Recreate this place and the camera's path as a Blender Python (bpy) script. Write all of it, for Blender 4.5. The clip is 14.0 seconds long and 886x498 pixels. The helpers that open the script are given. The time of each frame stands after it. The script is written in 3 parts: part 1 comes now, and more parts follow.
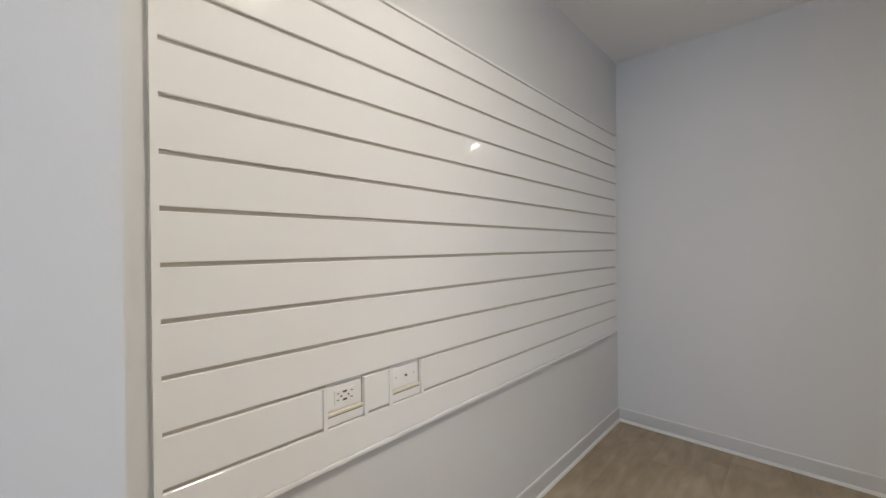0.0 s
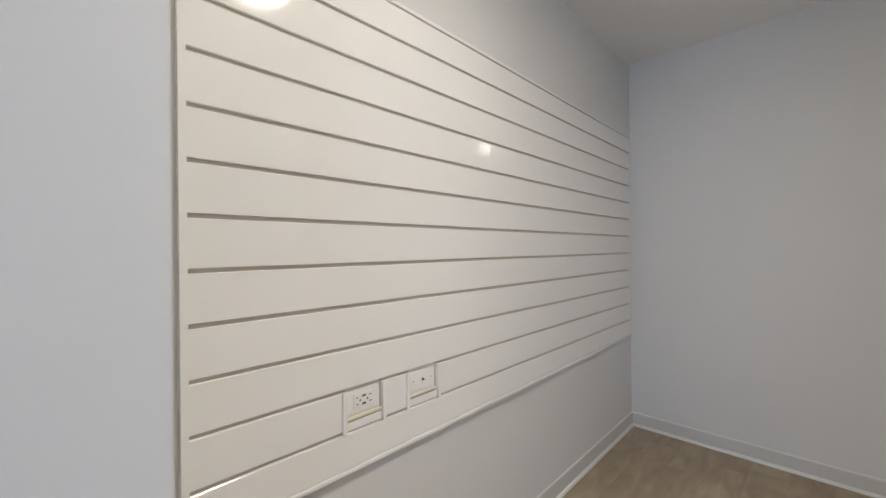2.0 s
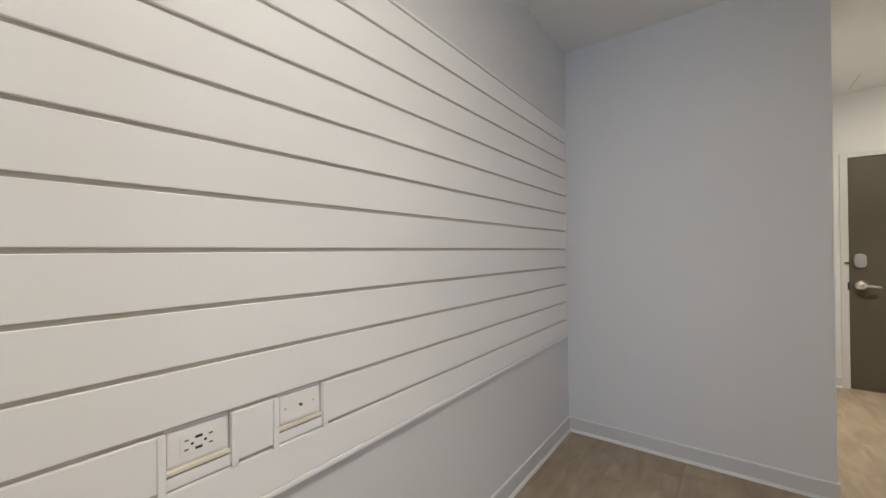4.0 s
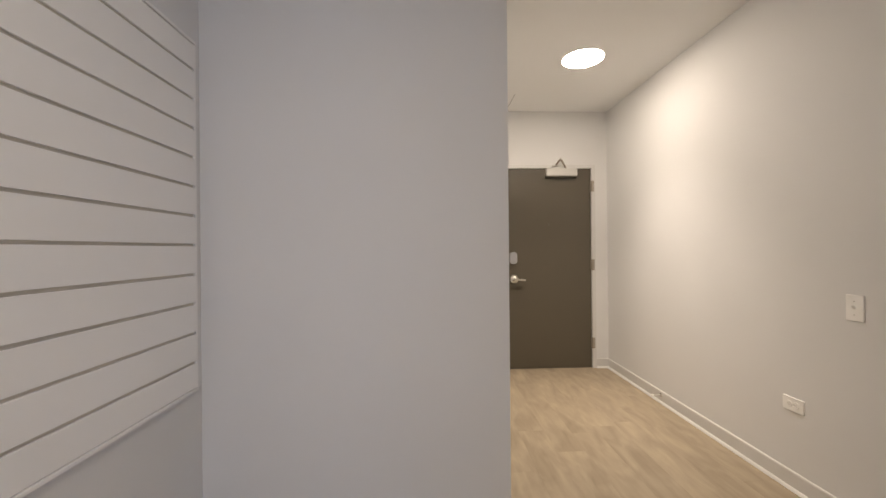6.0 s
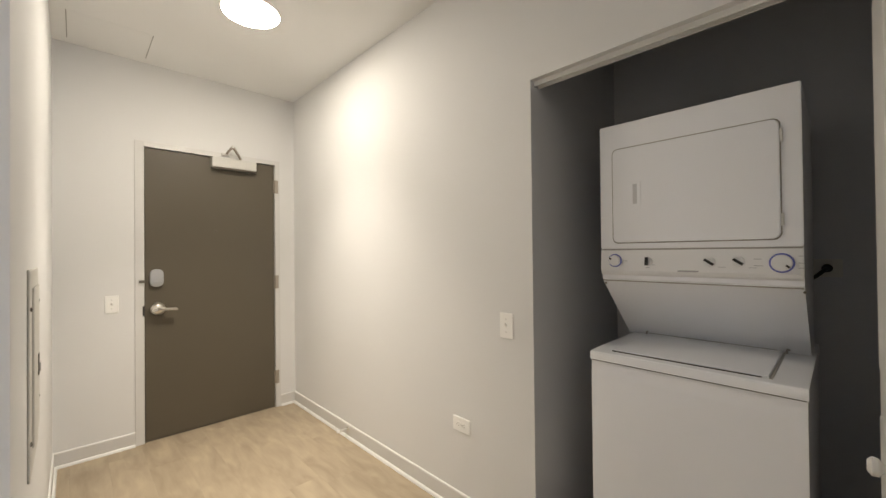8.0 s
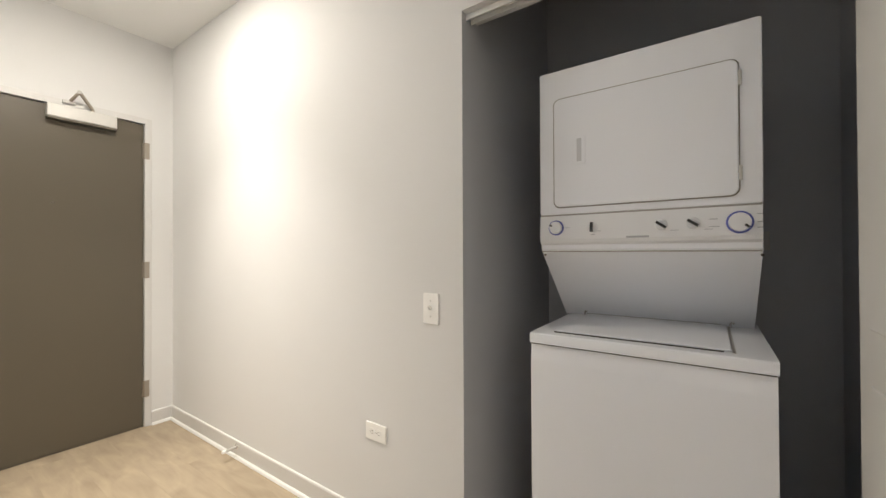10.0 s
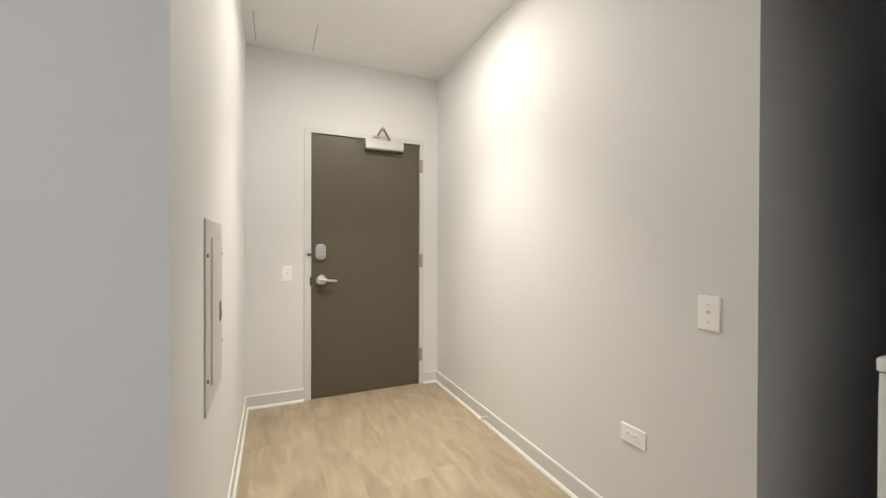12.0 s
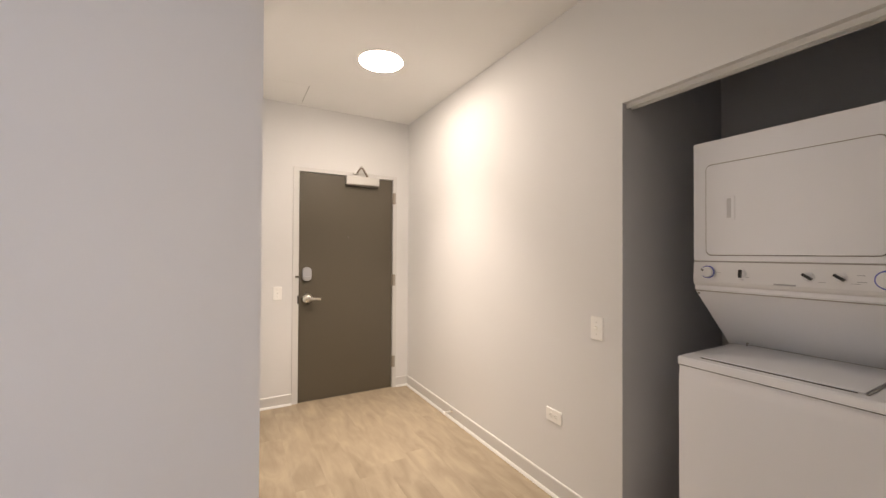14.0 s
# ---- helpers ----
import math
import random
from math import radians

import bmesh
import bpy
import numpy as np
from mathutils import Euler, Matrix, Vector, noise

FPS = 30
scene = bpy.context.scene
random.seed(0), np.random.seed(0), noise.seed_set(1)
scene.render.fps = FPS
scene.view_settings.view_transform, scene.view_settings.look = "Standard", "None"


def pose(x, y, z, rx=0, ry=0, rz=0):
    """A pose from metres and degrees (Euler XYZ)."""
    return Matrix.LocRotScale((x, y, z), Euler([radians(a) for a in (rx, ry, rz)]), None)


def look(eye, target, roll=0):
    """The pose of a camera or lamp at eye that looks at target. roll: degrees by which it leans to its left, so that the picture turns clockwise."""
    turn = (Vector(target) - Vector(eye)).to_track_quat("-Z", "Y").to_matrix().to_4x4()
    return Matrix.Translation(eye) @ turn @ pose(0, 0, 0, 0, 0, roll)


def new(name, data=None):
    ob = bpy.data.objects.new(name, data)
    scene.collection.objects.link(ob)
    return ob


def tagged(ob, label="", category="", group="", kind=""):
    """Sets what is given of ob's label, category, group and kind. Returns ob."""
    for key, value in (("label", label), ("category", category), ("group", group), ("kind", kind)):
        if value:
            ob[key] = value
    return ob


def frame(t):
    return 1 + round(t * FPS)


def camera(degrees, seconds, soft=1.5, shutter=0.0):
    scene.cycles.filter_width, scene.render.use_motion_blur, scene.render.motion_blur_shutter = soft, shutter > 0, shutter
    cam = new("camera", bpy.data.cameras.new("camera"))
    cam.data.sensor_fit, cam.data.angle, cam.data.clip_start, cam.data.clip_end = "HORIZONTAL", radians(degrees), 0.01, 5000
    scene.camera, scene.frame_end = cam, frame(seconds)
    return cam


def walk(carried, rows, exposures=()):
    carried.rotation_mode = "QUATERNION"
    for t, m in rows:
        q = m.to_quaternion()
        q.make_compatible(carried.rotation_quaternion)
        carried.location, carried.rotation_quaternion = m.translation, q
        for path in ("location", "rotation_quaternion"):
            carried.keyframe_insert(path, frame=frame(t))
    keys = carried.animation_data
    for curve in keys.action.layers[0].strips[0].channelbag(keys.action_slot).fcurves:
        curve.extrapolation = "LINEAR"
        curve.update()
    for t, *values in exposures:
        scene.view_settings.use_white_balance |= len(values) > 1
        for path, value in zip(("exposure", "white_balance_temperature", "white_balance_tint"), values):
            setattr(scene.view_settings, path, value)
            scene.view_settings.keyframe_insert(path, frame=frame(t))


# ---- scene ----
cam = camera(98.3, 14.0)
PATH = [
    (0, (0.193, -0.39, 1.345), (-1.173, 1.071, 1.335), -0.5),
    (0.5, (0.202, -0.394, 1.341), (-1.174, 1.058, 1.33), -0.4),
    (1, (0.214, -0.405, 1.352), (-1.168, 1.042, 1.348), -0.6),
    (1.5, (0.199, -0.42, 1.355), (-1.192, 1.018, 1.348), -0.5),
    (2, (0.171, -0.415, 1.356), (-1.224, 1.018, 1.354), -0.5),
    (2.2, (0.16, -0.409, 1.361), (-1.236, 1.023, 1.356), -0.5),
    (4.3, (0.099, 0.041, 1.3), (-0.982, 1.724, 1.301), -0.5),
    (4.5, (0.128, 0.145, 1.322), (-0.842, 1.894, 1.306), -0.3),
    (5, (0.088, 0.409, 1.32), (-0.51, 2.318, 1.307), -0.2),
    (5.5, (0.084, 0.65, 1.306), (-0.154, 2.636, 1.303), -0.2),
    (6, (0.172, 0.947, 1.285), (0.241, 2.945, 1.285), -0.5),
    (6.5, (0.255, 1.16, 1.294), (0.578, 3.134, 1.293), -0.4),
    (7, (0.339, 1.345, 1.312), (1.004, 3.232, 1.308), -0.6),
    (7.5, (0.466, 1.437, 1.297), (1.528, 3.131, 1.315), -0.3),
    (8, (0.629, 1.514, 1.347), (2.014, 2.957, 1.365), -0.6),
    (8.2, (0.684, 1.539, 1.35), (2.162, 2.885, 1.379), -0.4),
    (9.25, (0.798, 1.635, 1.279), (2.494, 2.695, 1.299), -0.4),
    (10.3, (0.908, 1.74, 1.214), (2.475, 2.983, 1.228), -0.2),
    (10.5, (0.866, 1.747, 1.218), (2.359, 3.077, 1.231), -0.2),
    (11, (0.774, 1.762, 1.222), (2.031, 3.318, 1.218), 0.0),
    (11.5, (0.742, 1.781, 1.211), (1.722, 3.524, 1.21), 0.2),
    (12, (0.724, 1.77, 1.226), (1.526, 3.602, 1.215), 0.2),
    (12.5, (0.702, 1.737, 1.255), (1.449, 3.592, 1.249), 0.3),
    (13, (0.625, 1.664, 1.32), (1.363, 3.522, 1.323), 0.3),
    (13.5, (0.549, 1.521, 1.372), (1.306, 3.372, 1.381), 0.3),
    (14, (0.446, 1.27, 1.38), (1.412, 3.021, 1.403), 0.3),
]
# seconds, stops, kelvin, tint
EXPOSURE = [(0, -0.15, 6170, 9), (2.2, -0.15, 6170, 9), (4.5, -0.18, 6180, 9), (5.5, -0.04, 6640, 17), (6.5, -0.02, 6480, 11), (7.5, 0.12, 6290, 10), (8.0, 0.24, 6300, 9), (10.4, 0.54, 5990, 9), (11.5, 0.34, 6030, 9), (12.2, 0.3, 6020, 9), (12.8, 0.3, 6450, 14), (14, 0.33, 6590, 17)]
walk(cam, [(t, look(eye, aim, roll)) for t, eye, aim, roll in PATH], EXPOSURE)

# ---- world and light ----
LAMP = (1.0, 0.875, 0.715)      # warm ceiling lamps
DAY = (0.64, 0.76, 1.0)       # cool daylight through the window
world = bpy.data.worlds.new("sky")
scene.world = world
world.use_nodes = True
sky = world.node_tree.nodes.new("ShaderNodeTexSky")
sky.sky_type, sky.sun_disc, sky.sun_elevation, sky.sun_rotation = "NISHITA", False, radians(35), radians(200)
world.node_tree.links.new(sky.outputs[0], world.node_tree.nodes["Background"].inputs[0])
world.node_tree.nodes["Background"].inputs[1].default_value = 0.08

window_light = bpy.data.lights.new("window_light", "AREA")
window_light.shape, window_light.size, window_light.size_y = "RECTANGLE", 2.9, 1.6
window_light.energy, window_light.color = 34, DAY
new("window_light", window_light).matrix_world = look((2.0, -3.42, 1.45), (2.0, 0, 1.45))
HALL_LAMP, NOOK_LAMP = (1.36, 3.85), (0.27, 0.345)
LAMP_POWER, ROOM_POWER = 78.0, 103.0     # emission of the hall's and the nook's lamp lens
for name, (x, y), power in (("hall_lamp_beam", HALL_LAMP, 10.0), ("nook_lamp_beam", NOOK_LAMP, 5.0)):     # downward beams of the ceiling lamps
    beam = bpy.data.lights.new(name, "AREA")
    beam.shape, beam.size, beam.energy, beam.color, beam.spread = "DISK", 0.285, power, LAMP, radians(84)
    new(name, beam).matrix_world = pose(x, y, 2.7225)


# ---- materials ----
def material(name, base, rough=0.5, metal=0.0, vary=0.06, scale=3.0, grain=60.0, bump=0.05, coat=0.0):
    """A surface with broad and fine variation of colour, and fine relief."""
    m = bpy.data.materials.new(name)
    m.use_nodes = True
    n, l = m.node_tree.nodes, m.node_tree.links
    b = n["Principled BSDF"]
    b.inputs["Roughness"].default_value, b.inputs["Metallic"].default_value = rough, metal
    b.inputs["Coat Weight"].default_value = coat
    co = n.new("ShaderNodeTexCoord")
    broad, fine = n.new("ShaderNodeTexNoise"), n.new("ShaderNodeTexNoise")
    broad.inputs["Scale"].default_value, fine.inputs["Scale"].default_value = scale, grain
    broad.inputs["Detail"].default_value, fine.inputs["Detail"].default_value = 4, 3
    mix = n.new("ShaderNodeMix")
    mix.data_type = "RGBA"
    mix.inputs["A"].default_value = (*[c * (1 - vary) for c in base], 1)
    mix.inputs["B"].default_value = (*[min(1, c * (1 + vary)) for c in base], 1)
    add = n.new("ShaderNodeMath")
    add.operation, add.inputs[1].default_value = "MULTIPLY_ADD", 0.3
    bp = n.new("ShaderNodeBump")
    bp.inputs["Strength"].default_value, bp.inputs["Distance"].default_value = bump, 0.002
    ro = n.new("ShaderNodeMapRange")
    ro.inputs["To Min"].default_value, ro.inputs["To Max"].default_value = max(0.02, rough - 0.06), min(1, rough + 0.06)
    for t in (broad, fine):
        l.new(co.outputs["Object"], t.inputs["Vector"])
    l.new(fine.outputs["Fac"], add.inputs[0])
    sub = n.new("ShaderNodeMath")
    sub.operation, sub.inputs[1].default_value = "SUBTRACT", 0.15
    l.new(broad.outputs["Fac"], sub.inputs[0])
    l.new(sub.outputs[0], add.inputs[2])
    l.new(add.outputs[0], mix.inputs["Factor"])
    l.new(mix.outputs["Result"], b.inputs["Base Color"])
    l.new(fine.outputs["Fac"], bp.inputs["Height"])
    l.new(bp.outputs["Normal"], b.inputs["Normal"])
    l.new(broad.outputs["Fac"], ro.inputs["Value"])
    l.new(ro.outputs[0], b.inputs["Roughness"])
    return m


def glow(name, colour, strength):
    m = bpy.data.materials.new(name)
    m.use_nodes = True
    b = m.node_tree.nodes["Principled BSDF"]
    b.inputs["Base Color"].default_value = (0.8, 0.8, 0.8, 1)
    b.inputs["Emission Color"].default_value = (*colour, 1)
    b.inputs["Emission Strength"].default_value = strength
    return m


def plank_material():
    """Printed oak vinyl: streaks along the plank, cloudy blotches, a shade of its own for each plank."""
    m = bpy.data.materials.new("oak_vinyl")
    m.use_nodes = True
    n, l = m.node_tree.nodes, m.node_tree.links
    b = n["Principled BSDF"]
    info, co = n.new("ShaderNodeObjectInfo"), n.new("ShaderNodeTexCoord")
    shift = n.new("ShaderNodeVectorMath")
    shift.operation = "MULTIPLY_ADD"
    shift.inputs[1].default_value = (1, 1, 1)
    spread = n.new("ShaderNodeVectorMath")
    spread.operation, spread.inputs["Scale"].default_value = "SCALE", 37.0
    l.new(info.outputs["Random"], spread.inputs[0])
    l.new(co.outputs["Object"], shift.inputs[0])
    l.new(spread.outputs[0], shift.inputs[2])

    def noise_at(sx, sy, detail, distort=0.0):
        mp, t = n.new("ShaderNodeMapping"), n.new("ShaderNodeTexNoise")
        mp.inputs["Scale"].default_value = (sx, sy, 1)
        t.inputs["Scale"].default_value, t.inputs["Detail"].default_value, t.inputs["Distortion"].default_value = 1, detail, distort
        l.new(shift.outputs[0], mp.inputs["Vector"])
        l.new(mp.outputs[0], t.inputs["Vector"])
        return t.outputs["Fac"]

    cloud, streak, fibre = noise_at(9.0, 3.2, 4, 0.8), noise_at(23, 3.2, 4, 0.6), noise_at(210, 10, 2)
    ramp = n.new("ShaderNodeValToRGB")
    ramp.color_ramp.elements[0].position, ramp.color_ramp.elements[1].position = 0.28, 0.72
    ramp.color_ramp.elements[0].color, ramp.color_ramp.elements[1].color = (0.262, 0.208, 0.144, 1), (0.462, 0.380, 0.270, 1)
    s = n.new("ShaderNodeMath")
    s.operation, s.inputs[1].default_value = "MULTIPLY_ADD", 0.30
    l.new(streak, s.inputs[0])
    s2 = n.new("ShaderNodeMath")
    s2.operation, s2.inputs[1].default_value = "MULTIPLY_ADD", 0.62
    l.new(cloud, s2.inputs[0])
    s3 = n.new("ShaderNodeMath")
    s3.operation, s3.inputs[1].default_value = "MULTIPLY", 0.08
    l.new(fibre, s3.inputs[0])
    l.new(s3.outputs[0], s2.inputs[2])
    l.new(s2.outputs[0], s.inputs[2])
    l.new(s.outputs[0], ramp.inputs["Fac"])
    hue = n.new("ShaderNodeHueSaturation")
    val = n.new("ShaderNodeMapRange")
    val.inputs["To Min"].default_value, val.inputs["To Max"].default_value = 0.965, 1.035
    l.new(info.outputs["Random"], val.inputs["Value"])
    l.new(val.outputs[0], hue.inputs["Value"])
    l.new(ramp.outputs["Color"], hue.inputs["Color"])
    l.new(hue.outputs["Color"], b.inputs["Base Color"])
    bp = n.new("ShaderNodeBump")
    bp.inputs["Strength"].default_value, bp.inputs["Distance"].default_value = 0.12, 0.001
    l.new(fibre, bp.inputs["Height"])
    l.new(bp.outputs["Normal"], b.inputs["Normal"])
    b.inputs["Roughness"].default_value = 0.5
    return m


PAINT = material("wall_paint", (0.735, 0.735, 0.73), 0.72, vary=0.025, scale=1.3, grain=170, bump=0.06)
PAINT.node_tree.nodes["Principled BSDF"].inputs["Specular IOR Level"].default_value = 0.25
# wall paint greyed and blued: the closet's shade is put into its colour
CLOSET_SHADE = material("closet_shade_paint", (0.54, 0.55, 0.575), 0.6, vary=0.03, scale=1.3, grain=170, bump=0.06)
CEIL = material("ceiling_paint", (0.87, 0.87, 0.86), 0.8, vary=0.02, scale=1.1, grain=140, bump=0.07)
SLAT = material("white_laminate", (0.905, 0.90, 0.885), 0.10, vary=0.012, scale=2, grain=40, bump=0.012)
SLAT.node_tree.nodes["Principled BSDF"].inputs["Specular IOR Level"].default_value = 0.3
RAIL_SHADE = material("rail_shade_brown", (0.30, 0.26, 0.19), 0.7, vary=0.1)
# laminate colour darkened to stand in for shade deep in the slots
SLAT_BACK = material("groove_shade", (0.58, 0.54, 0.47), 0.5, vary=0.03)
RAIL = material("cream_fibreboard", (0.78, 0.72, 0.60), 0.7, vary=0.12, grain=120)
BASE = material("grey_vinyl_base", (0.64, 0.632, 0.615), 0.45, vary=0.03, bump=0.03)
TRIM = material("white_trim_paint", (0.78, 0.78, 0.76), 0.4, vary=0.03, bump=0.04)
FRAME = material("frame_paint", (0.66, 0.655, 0.64), 0.4, vary=0.02, bump=0.03)
DOOR = material("brown_door_paint", (0.104, 0.088, 0.063), 0.42, vary=0.05, scale=2, grain=90, bump=0.03)
NICKEL = material("satin_nickel", (0.74, 0.71, 0.66), 0.27, 1.0, vary=0.04, bump=0.01)
GREYMETAL = material("grey_lock_cover", (0.50, 0.51, 0.53), 0.38, 0.7, vary=0.04, bump=0.01)
ARMSTEEL = material("worn_arm_steel", (0.36, 0.32, 0.27), 0.4, 0.6, vary=0.1)
ALU = material("silver_paint", (0.62, 0.61, 0.58), 0.42, 0.4, vary=0.03, bump=0.02)
DARKMETAL = material("dark_steel", (0.16, 0.145, 0.12), 0.4, 0.8, vary=0.08)
PLATE = material("white_plastic", (0.92, 0.915, 0.89), 0.32, vary=0.015, bump=0.01)
BLACK = material("black_plastic", (0.02, 0.02, 0.02), 0.45, vary=0.1)
SLOT = material("slot_dark", (0.05, 0.045, 0.04), 0.7, vary=0.1)
PANELGREY = material("grey_enamel", (0.585, 0.575, 0.53), 0.42, 0.0, vary=0.03, bump=0.02)
# blue in this white stands in for daylight on the machine
ENAMEL = material("daylit_white_enamel", (0.875, 0.893, 0.935), 0.22, vary=0.012, scale=2, grain=300, bump=0.012)
CONSOLE = material("console_plastic", (0.80, 0.81, 0.825), 0.35, vary=0.012, bump=0.01)
SEAM = material("grey_gasket", (0.36, 0.35, 0.33), 0.6, vary=0.06)
GASKET = material("brown_gasket", (0.25, 0.235, 0.205), 0.6, vary=0.06)
BLUE = material("blue_ring", (0.13, 0.16, 0.50), 0.35, vary=0.05)
GRIP = material("grip_grey", (0.58, 0.59, 0.62), 0.5, vary=0.05)
PRINT = material("grey_print", (0.42, 0.43, 0.46), 0.5, vary=0.05)
DOORWHITE = material("closet_door_paint", (0.74, 0.735, 0.71), 0.4, vary=0.02, bump=0.04)
LENS = glow("lamp_lens", LAMP, LAMP_POWER)
LENS_ROOM = glow("room_lamp_lens", LAMP, ROOM_POWER)
WOOD = plank_material()
SUBFLOOR = material("subfloor", (0.10, 0.085, 0.07), 0.8, vary=0.1)
GLASS = bpy.data.materials.new("window_glass")
GLASS.use_nodes = True
GLASS.node_tree.nodes["Principled BSDF"].inputs["Transmission Weight"].default_value = 1.0
GLASS.node_tree.nodes["Principled BSDF"].inputs["Roughness"].default_value = 0.0


# ---- building helpers ----
def finish(name, bm, mat, parent=None, smooth=False):
    me = bpy.data.meshes.new(name)
    bmesh.ops.recalc_face_normals(bm, faces=bm.faces)
    bm.to_mesh(me)
    bm.free()
    for m in (mat if isinstance(mat, (list, tuple)) else (mat,)):
        me.materials.append(m)
    if smooth:
        for p in me.polygons:
            p.use_smooth = True
        me.set_sharp_from_angle(angle=radians(19))
    ob = new(name, me)
    ob.parent = parent
    return ob


def part(name, bm, mat, parent, label="", smooth=True):
    return tagged(finish(name, bm, mat, parent, smooth), label)


def thing(name, at, label, category, group="", kind="", rz=0):
    ob = new(name)
    ob.matrix_world = pose(*at, 0, 0, rz)
    ob.empty_display_size = 0.05
    return tagged(ob, label, category, group, kind)


def box(x0, y0, z0, x1, y1, z1, bevel=0.0, seg=2, bm=None):
    b = bmesh.new()
    bmesh.ops.create_cube(b, size=1)
    bmesh.ops.scale(b, vec=(abs(x1 - x0), abs(y1 - y0), abs(z1 - z0)), verts=b.verts)
    bmesh.ops.translate(b, vec=((x0 + x1) / 2, (y0 + y1) / 2, (z0 + z1) / 2), verts=b.verts)
    if bevel:
        bmesh.ops.bevel(b, geom=b.edges[:], offset=bevel, segments=seg, profile=0.5, affect="EDGES")
    return b if bm is None else join(bm, b)


def join(bm, other):
    me = bpy.data.meshes.new("tmp")
    other.to_mesh(me)
    other.free()
    bm.from_mesh(me)
    bpy.data.meshes.remove(me)
    return bm


AXES = {"x": lambda u, v, w: (w, u, v), "y": lambda u, v, w: (u, w, v), "z": lambda u, v, w: (u, v, w)}


def prism(outline, axis, a, b, bevel=0.0, bm=None, seg=2):
    """An outline in the plane across an axis (x: y, z; y: x, z; z: x, y), drawn out along it from a to b."""
    g = bmesh.new()
    at = AXES[axis]
    low = [g.verts.new(at(u, v, a)) for u, v in outline]
    high = [g.verts.new(at(u, v, b)) for u, v in outline]
    g.faces.new(low)
    top = g.faces.new(high)
    for i in range(len(outline)):
        j = (i + 1) % len(outline)
        g.faces.new((low[i], low[j], high[j], high[i]))
    bmesh.ops.recalc_face_normals(g, faces=g.faces)
    if bevel:
        bmesh.ops.bevel(g, geom=[e for e in top.edges], offset=bevel, segments=seg, profile=0.5, affect="EDGES")
    return g if bm is None else join(bm, g)


def rounded(u0, v0, u1, v1, r, n=6):
    pts = []
    for cu, cv, a0 in ((u1 - r, v1 - r, 0), (u0 + r, v1 - r, 90), (u0 + r, v0 + r, 180), (u1 - r, v0 + r, 270)):
        for i in range(n + 1):
            a = radians(a0 + 90 * i / n)
            pts.append((cu + r * math.cos(a), cv + r * math.sin(a)))
    return pts


def oval(u, v, ru, rv, n=28):
    return [(u + ru * math.cos(math.tau * i / n), v + rv * math.sin(math.tau * i / n)) for i in range(n)]


def turned(profile, at, axis="z", n=28, sign=1):
    """A body of revolution: profile of (radius, height) along an axis from at."""
    g = bmesh.new()
    rings = []
    for r, h in profile:
        ring = []
        for i in range(n):
            a = math.tau * i / n
            u, v, w = r * math.cos(a), r * math.sin(a), h * sign
            p = {"z": (u, v, w), "x": (w, u, v), "y": (u, w, v)}[axis]
            ring.append(g.verts.new(Vector(p) + Vector(at)))
        rings.append(ring)
    for p, q in zip(rings, rings[1:]):
        for i in range(n):
            g.faces.new((p[i], p[(i + 1) % n], q[(i + 1) % n], q[i]))
    g.faces.new(rings[0])
    g.faces.new(rings[-1])
    return g


def tube(points, r, n=10, bm=None):
    g = bmesh.new()
    pts = [Vector(p) for p in points]
    rings = []
    for i, p in enumerate(pts):
        d = (pts[min(i + 1, len(pts) - 1)] - pts[max(i - 1, 0)]).normalized()
        side = d.cross(Vector((0.31, 0.22, 0.93))).normalized()
        up = d.cross(side)
        rings.append([g.verts.new(p + r * (math.cos(math.tau * k / n) * side + math.sin(math.tau * k / n) * up)) for k in range(n)])
    for p, q in zip(rings, rings[1:]):
        for k in range(n):
            g.faces.new((p[k], p[(k + 1) % n], q[(k + 1) % n], q[k]))
    g.faces.new(rings[0])
    g.faces.new(rings[-1])
    return g if bm is None else join(bm, g)


# ---- plan ----
CEILING = 2.742
X_NOOK = -0.845      # wall behind the slatwall
Y_FACE = 2.684        # wall that ends the nook
X_CORNER = 0.533      # corner between that wall and the hall
X_HALL = 0.522       # the hall's wall at its far end
Y_DOOR = 4.99        # wall with the entrance door
X_RIGHT = 2.076      # the hall's long wall
X_NEAR, Y_NEAR = -0.30, -0.329    # corner of the wall before the nook
CLOSET = (1.345, 2.455, 2.103)   # opening: from, to, height
X_BACK = 2.98
Y_SOUTH, X_EAST, Y_NORTH = -3.3, 4.3, 0.9

# ---- structure ----
def wall(name, bm, label, paint=PAINT):
    return tagged(finish(name, bm, paint), label, "wall", kind="structure")


wall("wall_nook", box(X_NOOK - 0.12, Y_NEAR, 0, X_NOOK, Y_FACE, CEILING), "pale grey painted wall behind the white slatwall")
wall("wall_facing", prism([(X_NOOK - 0.12, Y_FACE), (X_CORNER, Y_FACE), (X_HALL, Y_DOOR), (X_NOOK - 0.12, Y_DOOR)], "z", 0, CEILING),
     "pale grey painted wall block between nook and entrance hall")
wall("wall_near", box(X_NOOK - 0.12, Y_SOUTH, 0, X_NEAR, Y_NEAR, CEILING), "pale grey painted wall before the nook")
wall("wall_door", prism([(0.3, 0), (0.955, 0), (0.955, 2.155), (1.935, 2.155), (1.935, 0), (X_RIGHT + 0.12, 0), (X_RIGHT + 0.12, CEILING), (0.3, CEILING)],
     "y", Y_DOOR, Y_DOOR + 0.14), "pale painted end wall of the hall around the brown door")
y0, y1, zo = CLOSET
